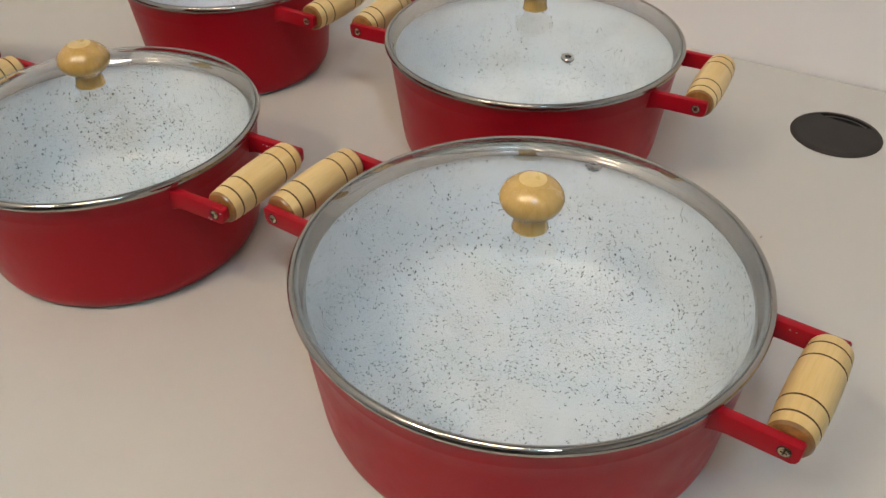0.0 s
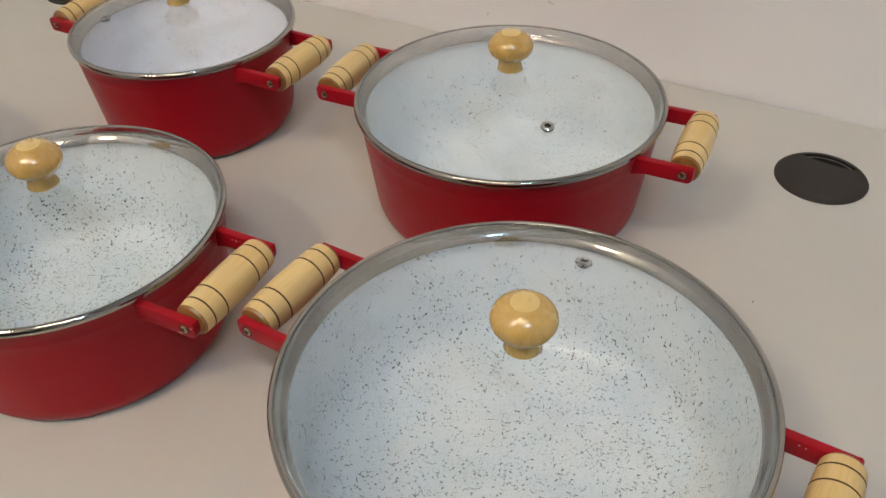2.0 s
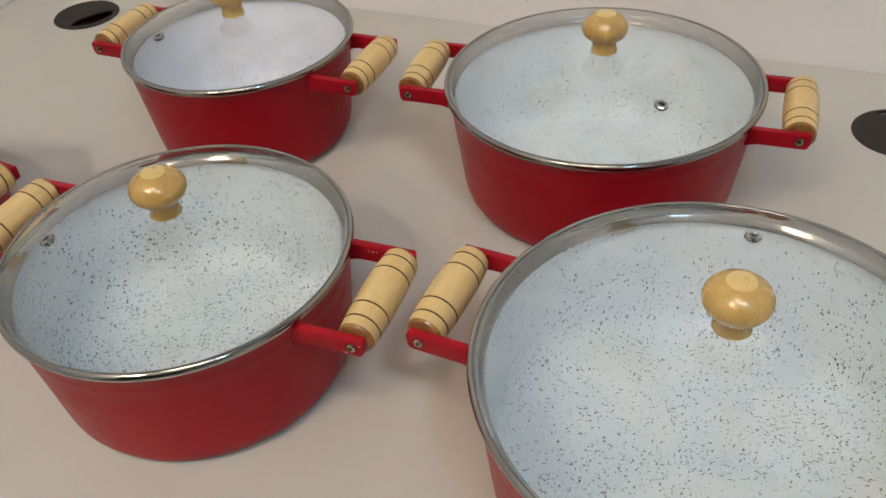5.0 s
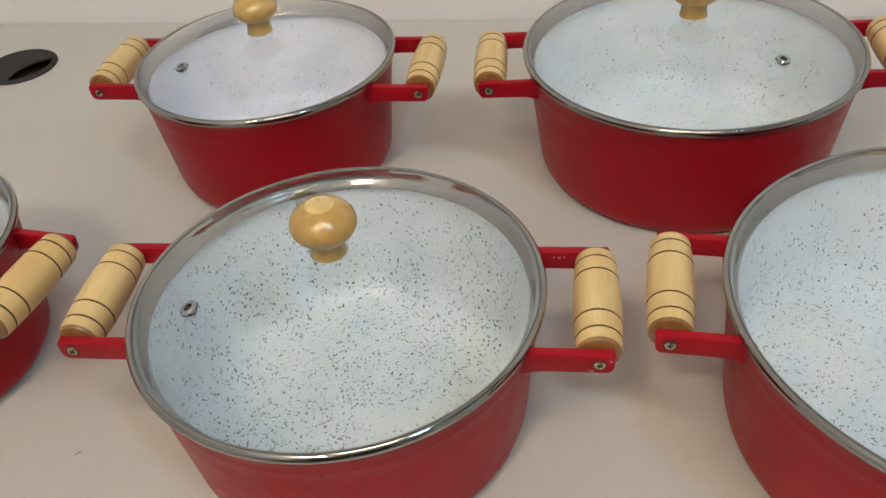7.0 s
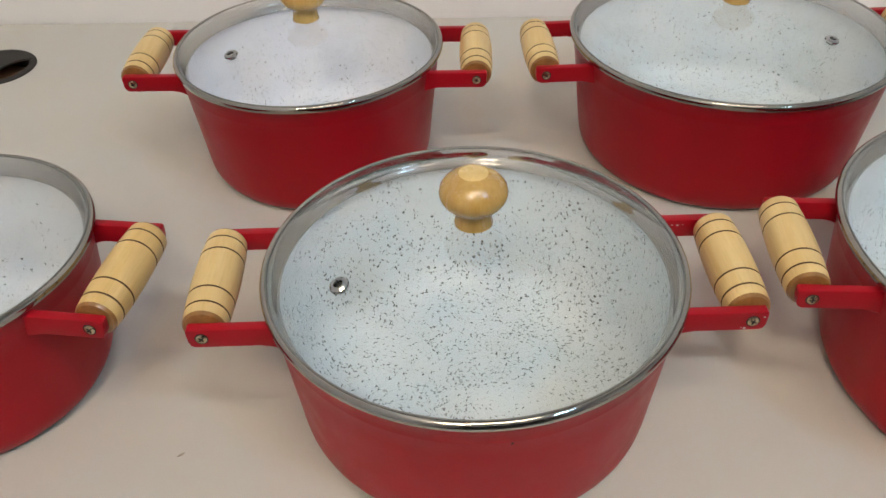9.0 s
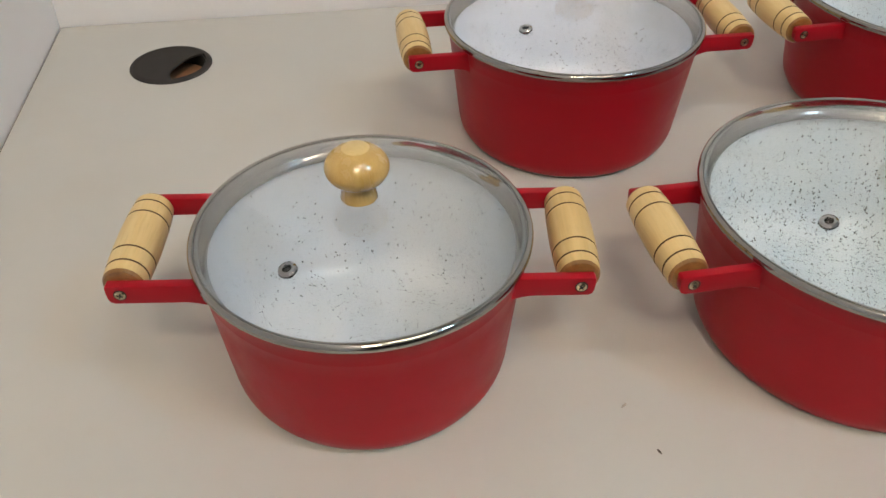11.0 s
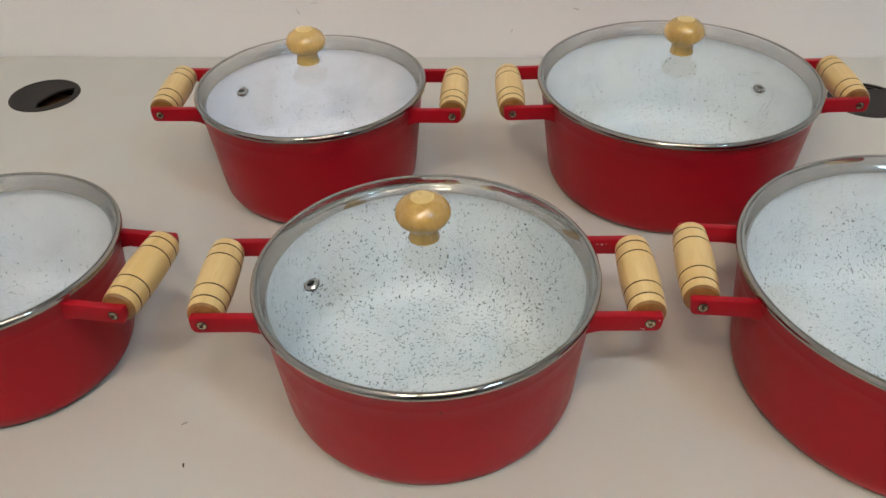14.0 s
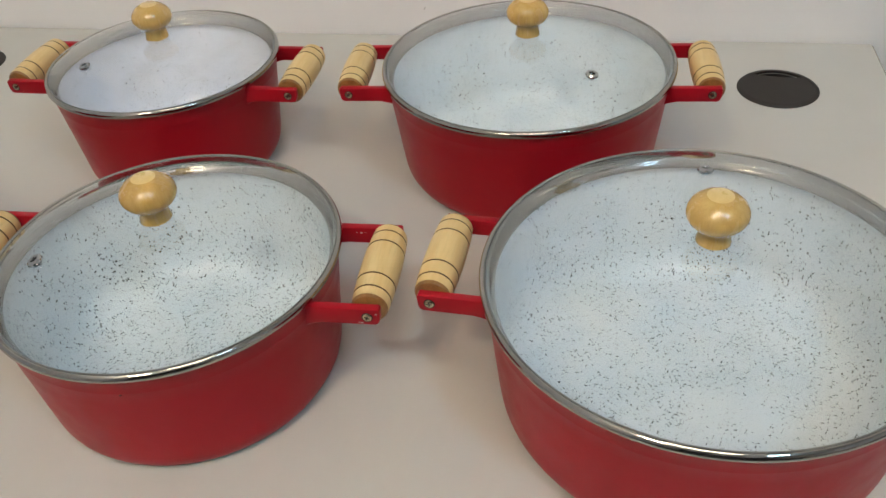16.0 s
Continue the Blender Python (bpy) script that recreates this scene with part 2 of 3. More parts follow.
X0, X1, Y0, TOP = -0.7145, 3.2, -5.3, 3.2
slab("floor", (X0 - 0.1, Y0 - 0.1, -0.1), (X1 + 0.1, WALL_Y + 0.1, 0.0), FLOOR, "dark grey vinyl floor under the table")
slab("ceiling", (X0 - 0.1, Y0 - 0.1, TOP), (X1 + 0.1, WALL_Y + 0.1, TOP + 0.1), CEILING, "plain white painted ceiling")
north = slab("wall_north", (X0, WALL_Y, 0.0), (X1, WALL_Y + 0.1, TOP), WALL, "white painted wall behind the table")
# unseen; added dark so less light reaches the pot fronts and their reflections
slab("wall_south", (X0, Y0 - 0.1, 0.0), (X1, Y0, TOP), GREY_WALL, "unseen wall facing the table, dark grey to keep reflections dark")
slab("wall_west", (X0 - 0.1, Y0, 0.0), (X0, WALL_Y, TOP), WALL, "white painted side wall of the room")
slab("wall_east", (X1, Y0, 0.0), (X1 + 0.1, WALL_Y, TOP), WALL, "white painted side wall of the room")


def ceiling_light(x, y, w, d, colour, strength):
    ob = empty("ceiling_light", pose(x, y, TOP))
    t = 0.02
    for lo, hi in (((-w / 2 - t, -d / 2 - t), (w / 2 + t, -d / 2)), ((-w / 2 - t, d / 2), (w / 2 + t, d / 2 + t)),
                   ((-w / 2 - t, -d / 2), (-w / 2, d / 2)), ((w / 2, -d / 2), (w / 2 + t, d / 2))):
        part("frame", box(bmesh.new(), (*lo, -0.03), (*hi, 0.0)), CEILING, ob)
    part("diffuser", box(bmesh.new(), (-w / 2, -d / 2, -0.022), (w / 2, d / 2, -0.004)), emitter("lit_diffuser", colour, strength), ob, "glowing white diffuser")
    return tagged(ob, "lit rectangular ceiling panel with a white frame", "ceiling light", "ceiling lights")


ceiling_light(0.29, -0.50, 0.90, 0.27, KEY_COLOUR, KEY_LIGHT)
ceiling_light(1.32, -0.75, 0.30, 0.22, SIDE_COLOUR, SIDE_LIGHT)
ceiling_light(-0.48, -1.20, 0.40, 0.36, FILL_COLOUR, FILL_LIGHT)
for x in (-0.12, 0.70, 1.53):
    ceiling_light(x, -3.32, 0.49, 0.38, FAR_COLOUR, FAR_LIGHT)

# ---- the table ----
TX0, TX1, TY0, TY1 = -0.712, 0.4088, 0.2955, 1.032
GROMMETS = ((-0.590, 0.930, -27.0, 0.97, 0.0110), (0.303, 0.928, 84.0, 0.75, 0.0030))


def table():
    ob = empty("table", pose(0, 0, 0))
    bm = bmesh.new()
    rim = [bm.verts.new((x, y, TABLE)) for x, y in ((TX0, TY0), (TX1, TY0), (TX1, TY1), (TX0, TY1))]
    es = [bm.edges.new((rim[k], rim[(k + 1) % 4])) for k in range(4)]
    for gx, gy, *_ in GROMMETS:
        ring = [bm.verts.new((gx + 0.034 * math.cos(a), gy + 0.034 * math.sin(a), TABLE)) for a in np.linspace(0, 2 * math.pi, 48, endpoint=False)]
        es += [bm.edges.new((ring[k], ring[(k + 1) % 48])) for k in range(48)]
    bmesh.ops.triangle_fill(bm, edges=es, use_beauty=True, use_dissolve=False)
    made = bmesh.ops.extrude_face_region(bm, geom=list(bm.faces))
    for v in made["geom"]:
        if isinstance(v, bmesh.types.BMVert):
            v.co.z -= 0.024
    part("tabletop", bm, LAMINATE, ob, angle=30)
    part("front_edge_band", box(bmesh.new(), (TX0, TY0 - 0.002, TABLE - 0.046), (TX1, TY0, TABLE - 0.0036), 0.0006), EDGE, ob, "grey-brown plastic edge band")
    part("edge_line", box(bmesh.new(), (TX0, TY0 - 0.0026, TABLE - 0.0036), (TX1, TY0, TABLE - 0.0004), 0.0003), EDGE_DARK, ob, "thin dark brown line along the edge")
    part("front_rail", box(bmesh.new(), (TX0 + 0.002, TY0 + 0.0005, TABLE - 0.060), (TX1 - 0.002, TY0 + 0.018, TABLE - 0.0245), 0.001), EDGE, ob)
    part("side_edge_band", box(bmesh.new(), (TX1, TY0, TABLE - 0.024), (TX1 + 0.002, TY1, TABLE - 0.0012), 0.0006), EDGE, ob)
    part("side_edge_band", box(bmesh.new(), (TX0 - 0.002, TY0, TABLE - 0.024), (TX0, TY1, TABLE - 0.0012), 0.0006), EDGE, ob)
    for x in (TX0 + 0.03, TX1 - 0.055):
        part("leg_panel", box(bmesh.new(), (x, TY0 + 0.06, 0.0), (x + 0.025, TY1 - 0.03, TABLE - 0.024), 0.001), LAMINATE, ob)
    part("modesty_panel", box(bmesh.new(), (TX0 + 0.055, TY1 - 0.12, 0.30), (TX1 - 0.055, TY1 - 0.102, TABLE - 0.024), 0.001), LAMINATE, ob)
    return tagged(ob, "grey-beige laminate office table pushed against the white wall", "table")


table()


def grommet(x, y, turn, half, bulge):
    """A cable cap with a lens-shaped opening on the side that it is turned to."""
    ob = empty("cable_grommet", pose(x, y, TABLE, 0, 0, turn) @ Matrix.Scale(0.962, 4))
    part("flange", lathe(bmesh.new(), [(0.0345, 0.0002), (0.0400, 0.0002), (0.0400, 0.0008), (0.0388, 0.0021), (0.0360, 0.0028), (0.0345, 0.0028)], 64, closed=True), CAP, ob)
    bm = bmesh.new()
    r = 0.0347
    outer = [(r * math.cos(a), r * math.sin(a)) for a in np.linspace(half, 2 * math.pi - half, 40)]
    x0, w = r * math.cos(half), r * math.sin(half)
    inner = [(x0 - bulge * (1 - abs(s / w) ** 3.2), s) for s in np.linspace(-w, w, 24)][1:-1]
    loop = [bm.verts.new((px, py, 0.0026)) for px, py in outer + inner]
    face = bm.faces.new(loop)
    made = bmesh.ops.extrude_face_region(bm, geom=[face])
    for v in made["geom"]:
        if isinstance(v, bmesh.types.BMVert):
            v.co.z = 0.0008
    part("cap", bm, CAP, ob)
    part("sleeve", lathe(bmesh.new(), [(0.0322, 0.0), (0.0322, -0.030), (0.0336, -0.030), (0.0336, 0.0)], 48, closed=True), DARK, ob)
    part("cable_tray", lathe(bmesh.new(), [(0.0, -0.0165), (0.0320, -0.0165), (0.0320, -0.0135), (0.0, -0.0135)], 40), BROWN, ob)
    return tagged(ob, "round charcoal plastic cable grommet set in the tabletop", "cable grommet", "cable grommets")


for g in GROMMETS:
    grommet(*g)


# ---- the pots ----
RIM_Z, SCREW_Z, ARM_FRONT, ARM_BACK = 0.0945, 0.0845, -0.0390, 0.0422
REACH = {"smallest": 0.0258, "middle-sized": 0.0254, "largest": 0.0245, "small": 0.0247, "large": 0.0241}


def wall_radius(R, Rb, z):
    """Nearly straight sides that round in to the base."""
    r = Rb + 0.0050 + (R - 0.0080 - Rb) * z / RIM_Z
    k = max(0.0, 1 - z / 0.016)
    return r - 0.0052 * k ** 2.4


def pot_body(R, Rb, step):
    Ro = R - 0.003
    prof = [(0.0, 0.0), (Rb - 0.004, 0.0), (Rb - 0.0008, 0.0004), (Rb + 0.0006, 0.0018)]
    slots = [1, 1, 1]
    for z in (0.0030, 0.0055, 0.0085, 0.012, 0.016, 0.03, 0.05, 0.07, 0.0795, 0.0803, 0.0812, 0.090):
        lift = step if z > 0.08 else 0.0
        prof.append((wall_radius(R, Rb, z) + lift + (0.0 if z > 0.006 else -0.0002), z))
        slots.append(0)
    slots[3] = 1
    prof += [(Ro + 0.0011, 0.0925), (Ro + 0.0009, 0.0938), (Ro - 0.0002, 0.0943)]
    slots += [0, 1, 1]
    prof += [(Ro - 0.0010, 0.0940)]
    slots += [1]
    return lathe(bmesh.new(), prof, 128, slots=slots)


def pot_lining(R, Rb):
    top, floor_r, fz, fil = R - 0.0041, Rb + 0.0012, 0.0045, 0.019
    slope = (top - floor_r) / (RIM_Z - fz)
    prof = [(top, 0.0938), (top - 0.0006, 0.0925)]
    for z in (0.08, 0.06, 0.04, 0.03, 0.024):
        prof.append((floor_r + slope * (z - fz), z))
    for a in np.linspace(8, 90, 20):
        ca, sa = math.cos(radians(a)), math.sin(radians(a))
        prof.append((floor_r - fil + fil * ca + slope * fil * (1 - sa) * 0.9, fz + fil - fil * sa))
    prof += [(floor_r * 0.5, fz), (0.0, fz)]
    return lathe(bmesh.new(), prof, 128)


def bracket(R, Rb, side, back, shift, reach):
    """An arm from the wall to the grip; side: +1 or -1 along x; back: +1 or -1 along y."""
    thick = 0.0056
    y_out = ARM_BACK if back > 0 else ARM_FRONT
    y_in = y_out - back * thick
    xw = math.sqrt(wall_radius(R, Rb, SCREW_Z) ** 2 - y_out ** 2)
    xs = R + reach + side * shift
    z0, z1, zc = SCREW_Z - 0.0062, SCREW_Z + 0.0056, SCREW_Z
    outline = [(xw - 0.0025, z0 - 0.0040), (xw + 0.0015, z0 - 0.0024), (xw + 0.005, z0 - 0.0008), (xw + 0.009, z0), (xs + 0.0042, z0), (xs + 0.0062, z0 + 0.0012),
               (xs + 0.0072, z0 + 0.0036), (xs + 0.0075, zc + 0.0014), (xs + 0.0075, z1 - 0.0012), (xs + 0.0066, z1), (xw + 0.004, z1), (xw - 0.0025, z1 + 0.0008)]
    bm = prism(bmesh.new(), [(side * x, z) for x, z in outline], y_out, y_in, 0.0010)
    for v in bm.verts:
        if abs(v.co.x) < xw + 0.0015:
            v.co.x = side * (math.sqrt(wall_radius(R, Rb, v.co.z) ** 2 - v.co.y ** 2) - 0.0004)
    return bm, side * xs, y_out


def screw_head(x, y, out):
    """A small cross-slot screw, facing along y; its sunk hole and slots are only dark colour."""
    m = Matrix.Translation((x, y, SCREW_Z)) @ Euler((radians(90 * -out), 0, 0)).to_matrix().to_4x4()
    # flat dark disc: the hole's shade painted as a ring round the head
    bm = lathe(bmesh.new(), [(0.0, 0.0002), (0.0034, 0.0002), (0.0034, 0.0003)], 24, m, slots=[1, 1])
    lathe(bm, [(0.0029, 0.0002), (0.0028, 0.0005), (0.0020, 0.0009), (0.0012, 0.0010)], 24, m, slots=[0, 0, 0])
    a = random.uniform(0, 1.5)
    ring = [m @ Vector((0.0012 * math.cos(2 * math.pi * k / 24), 0.0012 * math.sin(2 * math.pi * k / 24), 0.0010)) for k in range(24)]
    bm.faces.new([bm.verts.new(v) for v in ring]).material_index = 0
    # dark bars laid over the head paint the shade inside the slots
    for turn in (a, a + math.pi / 2):
        c, s = math.cos(turn), math.sin(turn)
        quad = [(-0.0016, -0.0004), (0.0016, -0.0004), (0.0016, 0.0004), (-0.0016, 0.0004)]
        lo = [bm.verts.new(m @ Vector((c * px - s * py, s * px + c * py, 0.0003))) for px, py in quad]
        hi = [bm.verts.new(m @ Vector((c * px - s * py, s * px + c * py, 0.00108))) for px, py in quad]
        for f in [hi] + [[lo[k], lo[(k + 1) % 4], hi[(k + 1) % 4], hi[k]] for k in range(4)]:
            bm.faces.new(f).material_index = 1
    return bm


def grip(x):
    """A turned barrel with four burnt grooves, lying along y."""
    half, mid = (ARM_BACK - ARM_FRONT) / 2 - 0.0058, (ARM_BACK + ARM_FRONT) / 2

    def rad(u):
        return 0.0106 + 0.0018 * (1 - u * u) ** 0.8

    stops = sorted({-0.975, -0.94, -0.9, -0.6, -0.2, 0.0, 0.2, 0.6, 0.9, 0.94, 0.975} | {s * (g + d) for g in (0.44, 0.75) for d in (-0.017, -0.010, 0.010, 0.017) for s in (-1, 1)})
    prof, slots = [(0.0, -half + 0.0004), (0.0088, -half), (0.0099, -half + 0.0004)], [1, 1, 1]
    last, before = None, 0.0
    for u in stops:
        cut = any(abs(abs(u) - g) < 0.012 for g in (0.44, 0.75))
        prof.append((rad(u) - (0.0006 if cut else 0.0) - (0.0006 if abs(u) > 0.95 else 0.0), u * half))
        if last is not None:
            slots.append(2 if (cut or last) else 1 if abs(u) > 0.945 or abs(before) > 0.945 else 0)
        last, before = cut, u
    prof += [(0.0099, half - 0.0004), (0.0088, half), (0.0, half - 0.0004)]
    slots += [1, 1, 1]
    m = Matrix.Translation((x, mid, SCREW_Z + 0.0006)) @ Euler((radians(-90), 0, 0)).to_matrix().to_4x4()
    return lathe(bmesh.new(), prof, 48, m, slots=slots)


def cooking_pot(x, y, turn, R, Rb, flecks, size):
    shift = -0.004 if size == "smallest" else 0.0
    ob = empty("cooking_pot", pose(x, y, TABLE + 0.0006, 0, 0, turn))
    part("body", pot_body(R, Rb, 0.0002), [RED, DULL], ob, "red enamelled metal wall with a bare base edge")
    part("lining", pot_lining(R, Rb), ceramic(flecks, WHITE[size]), ob, "white ceramic lining with dark flecks")
    for side in (-1, 1):
        for back in (-1, 1):
            bm, sx, sy = bracket(R, Rb, side, back, shift, REACH[size])
            arm = part("bracket", bm, RED, ob, "red cast handle bracket")
            part("screw", screw_head(sx, sy, back), [SCREW, DARK], arm, "zinc cross-head screw")
        part("grip", grip(side * (R + REACH[size]) + shift), [PINE_DEEP if (size, side) in HONEY else PINE, PINE_END, BURNT], ob, "turned wooden grip with dark rings")
    return tagged(ob, f"{size} red metal cooking pot with pale wooden grips", "cooking pot", "pots on the table")


def glass_z(r, rg, rise):
    return 0.0007 + rise * (1 - (r / rg) ** 2.2)


def pot_lid(x, y, turn, R, vent, rise, size, lacquer):
    ob = empty("pot_lid", pose(x, y, TABLE + 0.0014 + RIM_Z, 0, 0, turn))
    ring = [(R - 0.0013, -0.0021), (R - 0.0005, -0.0020), (R - 0.0001, -0.0012), (R, 0.0002), (R - 0.0003, 0.0013), (R - 0.0009, 0.0021), (R - 0.0017, 0.0025), (R - 0.0024, 0.0024),
            (R - 0.0029, 0.0021), (R - 0.0031, 0.0016), (R - 0.0031, -0.0010), (R - 0.0048, -0.0016),
            (R - 0.0056, -0.0034), (R - 0.0064, -0.0044), (R - 0.0063, -0.0056), (R - 0.0070, -0.0064), (R - 0.0082, -0.0074), (R - 0.0092, -0.0088), (R - 0.0096, -0.0098), (R - 0.0089, -0.0101), (R - 0.0082, -0.0093), (R - 0.0062, -0.0072),
            (R - 0.0050, -0.0030), (R - 0.0044, -0.0009), (R - 0.0017, -0.0007)]
    part("steel_rim", lathe(bmesh.new(), ring, 144, closed=True), STEEL, ob, "polished steel band round the glass", 28)
    part("seal", lathe(bmesh.new(), [(R - 0.0031, 0.0010), (R - 0.0037, 0.0010), (R - 0.0037, 0.0023), (R - 0.0034, 0.0025), (R - 0.0031, 0.0022)], 144, closed=True), SILICONE, ob, "thin grey seal line")
    rg, bm = R - 0.0035, bmesh.new()
    rs = list(np.linspace(rg, 0.0, 18))
    up = [(r, glass_z(r, rg, rise) + 0.0016) for r in rs]
    down = [(r, glass_z(r, rg, rise) - 0.0016) for r in rs[::-1]]
    glass = part("glass", lathe(bm, up + down, 128, closed=True), GLASS, ob, "clear domed glass", 60)
    glass.visible_shadow = False
    kz = glass_z(0.0, rg, rise) - 0.0004
    prof = [(0.0, 0.0), (0.0095, 0.0), (0.0099, 0.0007), (0.0094, 0.0030), (0.0090, 0.0058), (0.0091, 0.0082), (0.0100, 0.0100), (0.0128, 0.0114), (0.0153, 0.0136), (0.0167, 0.0163),
            (0.0170, 0.0184), (0.0164, 0.0210), (0.0147, 0.0236), (0.0120, 0.0259), (0.0092, 0.0275), (0.0078, 0.0281), (0.0072, 0.0284), (0.0, 0.0286)]
    part("knob", lathe(bmesh.new(), [(r, z * KNOB[size] + kz) for r, z in prof], 56, slots=[0] * 16 + [1]), [lacquer, LACQUER_END], ob, "turned lacquered wooden knob", 40)
    part("knob_washer", lathe(bmesh.new(), [(0.0, -0.0030), (0.0060, -0.0030), (0.0060, -0.0017), (0.0, -0.0017)], 32, Matrix.Translation((0, 0, glass_z(0.0, rg, rise)))), STEEL, ob)
    back = Matrix.Rotation(-radians(turn), 2) @ Vector(vent)
    r = back.length
    slope = 2.2 * rise * (r / rg) ** 1.2 / rg
    tilt = Vector((back.x / r * slope, back.y / r * slope, 1)).to_track_quat("Z", "Y").to_matrix().to_4x4()
    m = Matrix.Translation((back.x, back.y, glass_z(r, rg, rise) + 0.0016)) @ tilt
    eye = part("steam_vent", lathe(bmesh.new(), [(0.0018, -0.004), (0.0018, 0.0010), (0.0024, 0.0019), (0.0036, 0.0019), (0.0047, 0.0011), (0.0050, 0.0001), (0.0046, -0.0002), (0.0030, -0.004)], 32, m, closed=True), CHROME, ob, "small steel steam vent eyelet")
    # no opening here: a solid dark disc paints the shade inside the eyelet
    part("vent_hole", lathe(bmesh.new(), [(0.0, -0.0012), (0.0019, -0.0012), (0.0019, -0.0002), (0.0, -0.0002)], 20, m), DARK, eye)
    return tagged(ob, f"{size} domed glass lid with steel rim and wooden knob", "pot lid", "lids on the pots")


KNOB = {"smallest": 1.09, "middle-sized": 1.06, "largest": 1.09, "small": 1.08, "large": 1.07}
HONEY = (("smallest", 1), ("largest", 1))
FLECKS = {"smallest": 0.68, "middle-sized": 1.14, "largest": 1.02, "small": 0.70, "large": 0.80}
WHITE = {"smallest": (0.89, 0.87, 0.895), "middle-sized": (0.88, 0.90, 0.91), "largest": (0.86, 0.875, 0.895), "small": (1.09, 1.04, 1.10), "large": (0.97, 0.975, 0.985)}
POTS = (
    ("smallest", -0.4258, 0.5270, -6.5, 0.0925, 0.0748, (-0.0378, -0.0465), 0.0195, LACQUER_PALE),
    ("middle-sized", -0.1256, 0.5125, 2.2, 0.1096, 0.0919, (-0.0640, -0.0362), 0.0248, LACQUER),
    ("largest", 0.2010, 0.5249, -3.0, 0.1303, 0.1135, (0.0013, 0.0813), 0.0232, LACQUER_PALE),
    ("small", -0.2464, 0.7701, 0.0, 0.1009, 0.0818, (-0.0478, -0.0440), 0.0195, LACQUER_PALE),
    ("large", 0.0724, 0.7846, 3.6, 0.1209, 0.1014, (0.0541, -0.0534), 0.0222, LACQUER),
)


def chip(bm, x, z, y, r):
    """A shallow irregular flake mark on a face towards the front."""
    n = 9
    ring = [(x + r * random.uniform(0.7, 1.2) * math.cos(2 * math.pi * k / n), z + 0.8 * r * random.uniform(0.6, 1.1) * math.sin(2 * math.pi * k / n)) for k in range(n)]
    a = [bm.verts.new((px, y - 0.00012, pz)) for px, pz in ring]
    c = [bm.verts.new((px, y + 0.0004, pz)) for px, pz in ring]
    bm.faces.new(a)
    for k in range(n):
        bm.faces.new((a[k], c[k], c[(k + 1) % n], a[(k + 1) % n]))
    return bm


def wall_chip(bm, R, Rb, angle, z, r):
    """A shallow irregular flake mark on the curved wall."""
    n, ring = 8, []
    for k in range(n):
        a, h = 2 * math.pi * k / n, random.uniform(0.7, 1.2) * r
        zz = z + 0.8 * h * math.sin(a)
        rr, th = wall_radius(R, Rb, zz) + 0.0006, radians(angle) + h * math.cos(a) / R
        ring.append([bm.verts.new((q * math.cos(th), q * math.sin(th), zz)) for q in (rr, rr - 0.0009)])
    bm.faces.new([v[0] for v in ring])
    for k in range(n):
        (a, b), (c, d) = ring[k], ring[(k + 1) % n]
        bm.faces.new((a, b, d, c))
    return bm


CHIPS = {"middle-sized": ((0.1125, 0.0868, 0.0005), (0.1155, 0.0866, 0.0008), (0.1183, 0.0870, 0.0004)), "largest": ((0.1335, 0.0872, 0.0006), (0.1368, 0.0868, 0.0004))}
CHIPS_FRONT = {"middle-sized": ((0.1316, 0.0799, 0.0008), (0.1299, 0.0803, 0.0004), (0.1403, 0.0868, 0.0006))}
for size, x, y, turn, R, Rb, vent, rise, lacquer in POTS:
    pot = cooking_pot(x, y, turn, R, Rb, FLECKS[size], size)
    if size == "middle-sized":
        part("scratch", wall_chip(bmesh.new(), R, Rb, -83.7, 0.0799, 0.0008), SCUFF, pot, "tiny dark nick in the red paint")
    for dx, dz, r in CHIPS.get(size, ()):
        part("paint_chip", chip(bmesh.new(), dx, dz, ARM_BACK - 0.0056, r), CHIP, pot, "small pale chip in the red paint")
    for dx, dz, r in CHIPS_FRONT.get(size, ()):
        part("paint_chip", chip(bmesh.new(), dx, dz, ARM_FRONT, r), CHIP, pot, "small pale chip in the red paint")
    pot_lid(x, y, turn, R, vent, rise, size, lacquer)


def wall_scuff(x, z, turn, length, wide):
    """A faint rubbed mark, a thin uneven smear on the wall's face."""
    n, c, s = 14, math.cos(radians(turn)), math.sin(radians(turn))
    bm, ring = bmesh.new(), []
    for k in range(n):
        a, f = 2 * math.pi * k / n, random.uniform(0.65, 1.1)
        u, v = f * length / 2 * math.cos(a), f * wide / 2 * math.sin(a)
        px, pz = x + c * u - s * v, z + s * u + c * v
        ring.append((bm.verts.new((px, WALL_Y - 0.0003, pz)), bm.verts.new((px, WALL_Y + 0.0006, pz))))
    bm.faces.new([v[0] for v in ring])
    for k in range(n):
        (a, b), (c2, d) = ring[k], ring[(k + 1) % n]
        bm.faces.new((a, b, d, c2))
    part("scuff", bm, SMEAR, north, "faint grey rubbed mark on the white wall")


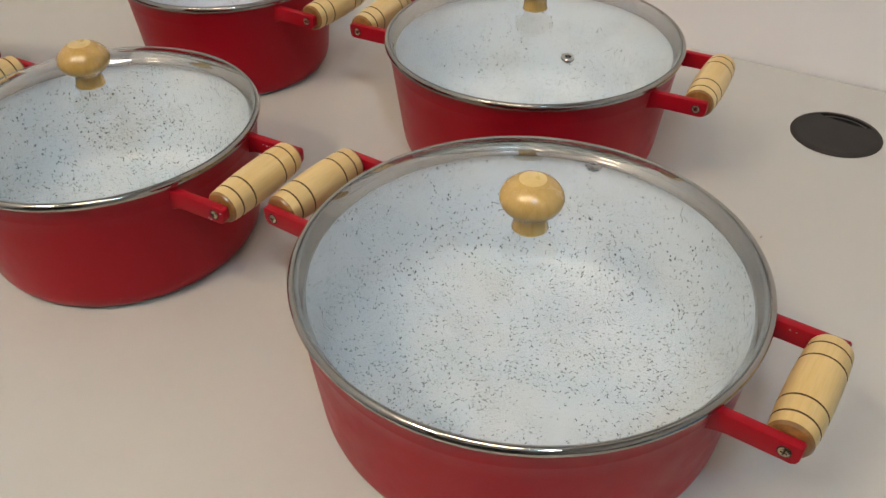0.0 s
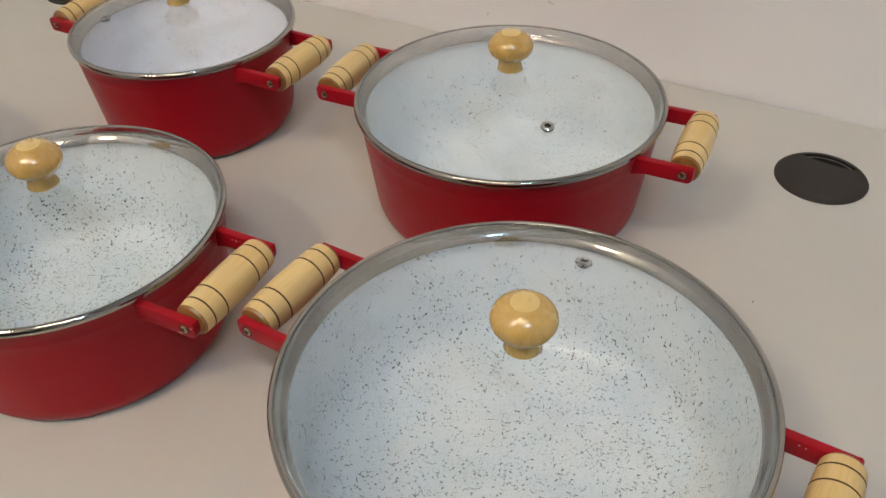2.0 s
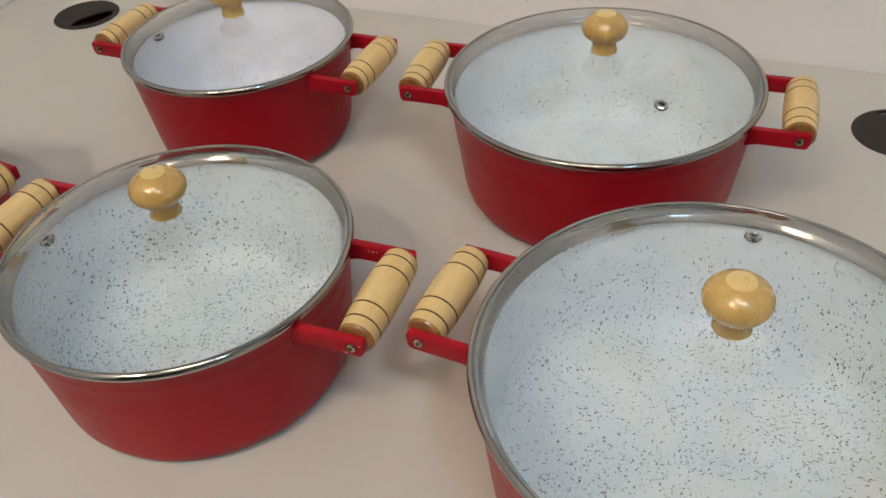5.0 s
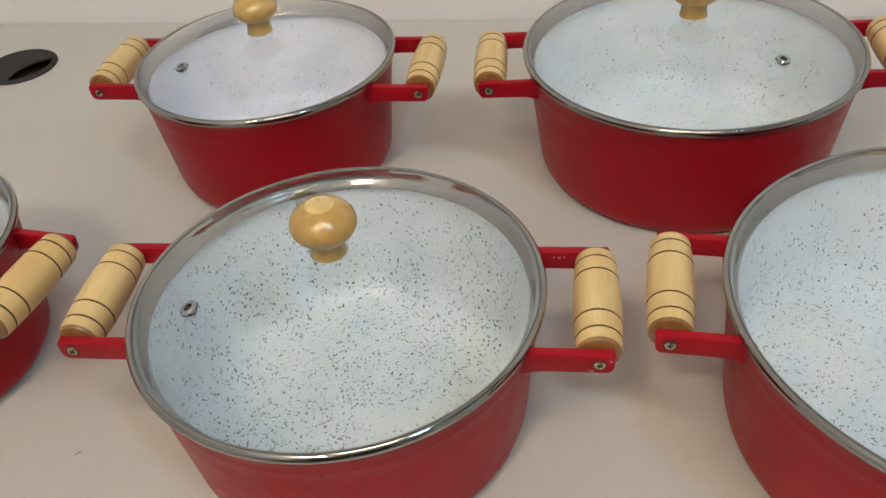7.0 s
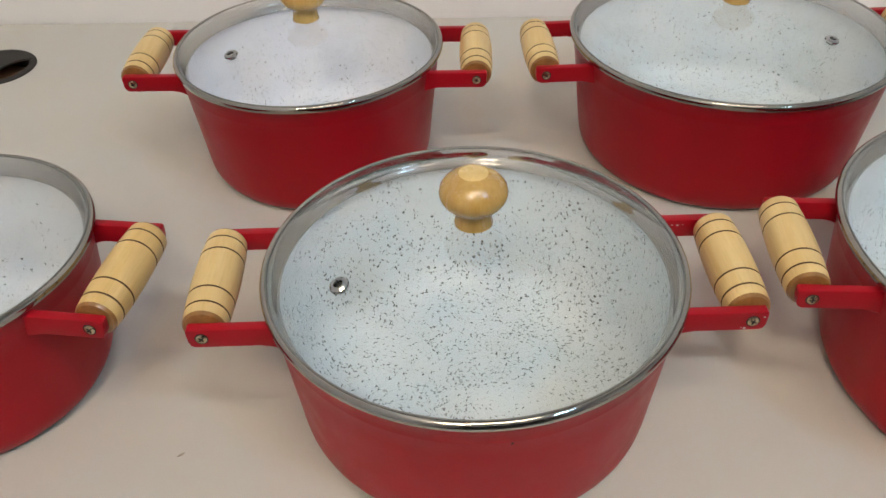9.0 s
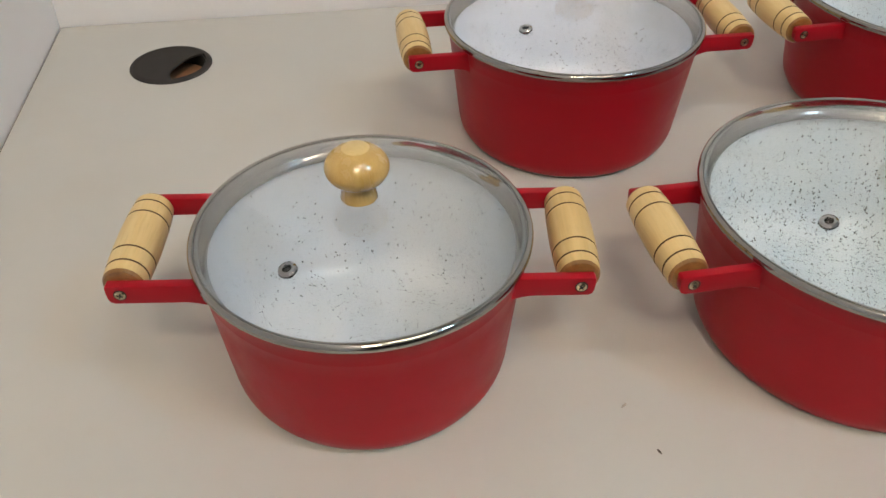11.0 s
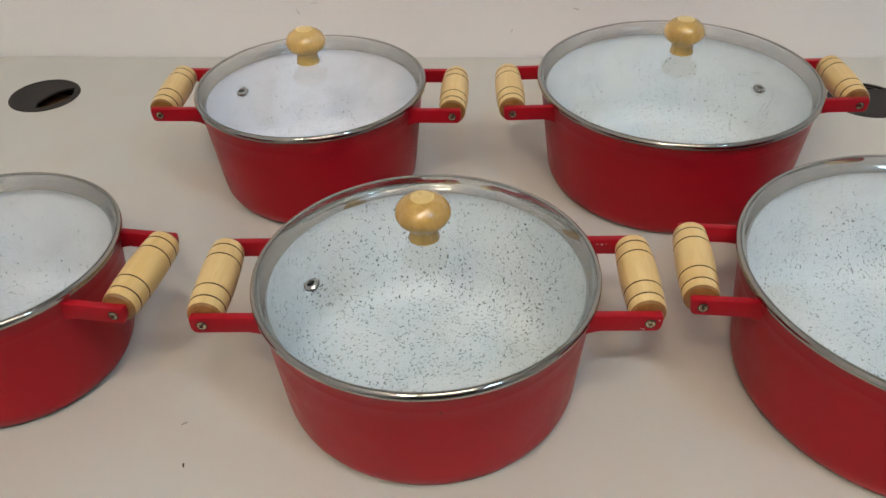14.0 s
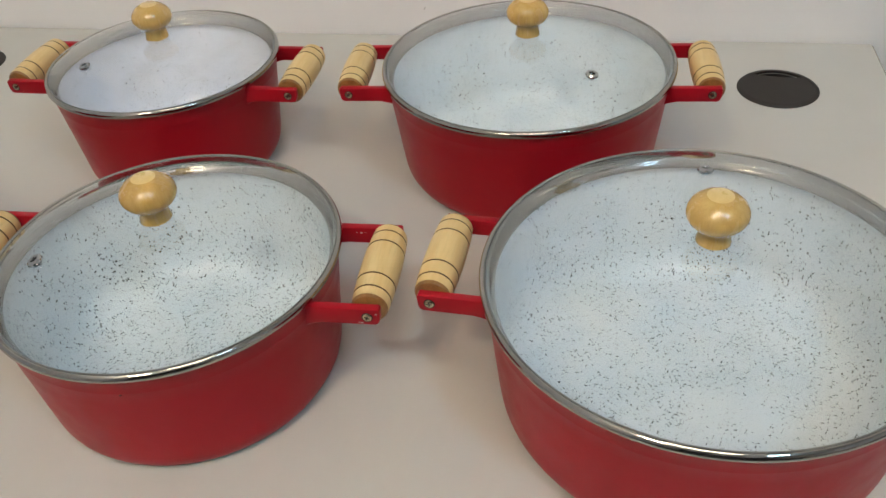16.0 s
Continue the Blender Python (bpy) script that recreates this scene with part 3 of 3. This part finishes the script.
for mark in ((-0.3158, 0.8051, -65, 0.010, 0.0022), (-0.2952, 0.8156, 5, 0.013, 0.0012), (-0.0057, 0.8513, 20, 0.006, 0.0018),
             (0.0207, 0.8569, 8, 0.013, 0.0016), (0.0037, 0.8079, -15, 0.010, 0.0020), (-0.0687, 0.7817, 60, 0.006, 0.0014)):
    wall_scuff(*mark)


def storage_cabinet():
    ob = empty("storage_cabinet", pose(0.6164, 0.60, 0))
    part("body", box(bmesh.new(), (-0.20, -0.19, 0.03), (0.20, 0.19, 0.715), 0.004), BLUE, ob)
    part("plinth", box(bmesh.new(), (-0.18, -0.17, 0.0), (0.18, 0.17, 0.03)), DARK, ob)
    part("top", box(bmesh.new(), (-0.205, -0.195, 0.715), (0.205, 0.195, 0.7485), 0.0008), BLUE, ob)
    return tagged(ob, "low blue-grey cabinet standing beside the table", "cabinet")


storage_cabinet()


def crumb(x, y, turn, length, wide, mat, label):
    """A splinter or flake lying on the tabletop."""
    n, bm = 7, bmesh.new()
    lo = [bm.verts.new((length / 2 * math.cos(2 * math.pi * k / n) * random.uniform(0.8, 1.1), wide / 2 * math.sin(2 * math.pi * k / n) * random.uniform(0.6, 1.2), 0.0)) for k in range(n)]
    hi = [bm.verts.new((v.co.x * 0.6, v.co.y * 0.5, wide * random.uniform(0.25, 0.4))) for v in lo]
    bm.faces.new(lo[::-1])
    bm.faces.new(hi)
    for k in range(n):
        bm.faces.new((lo[k], lo[(k + 1) % n], hi[(k + 1) % n], hi[k]))
    ob = part("crumb", bm, mat)
    ob.matrix_basis = pose(x, y, TABLE + 0.0002, 0, 0, turn)
    return tagged(ob, label, "crumb", "crumbs on the table")


crumb(-0.2768, 0.4300, 110.0, 0.0045, 0.0016, CRUMB, "tiny dark splinter lying on the tabletop")
crumb(-0.2866, 0.4640, 40.0, 0.0060, 0.0018, CRUMB_PALE, "tiny pale flake lying on the tabletop")
crumb(0.3825, 0.5264, 20.0, 0.0030, 0.0026, CRUMB_PALE, "tiny pale flake lying on the tabletop")
crumb(0.2877, 0.7470, 70.0, 0.0026, 0.0014, CRUMB, "tiny dark speck lying on the tabletop")
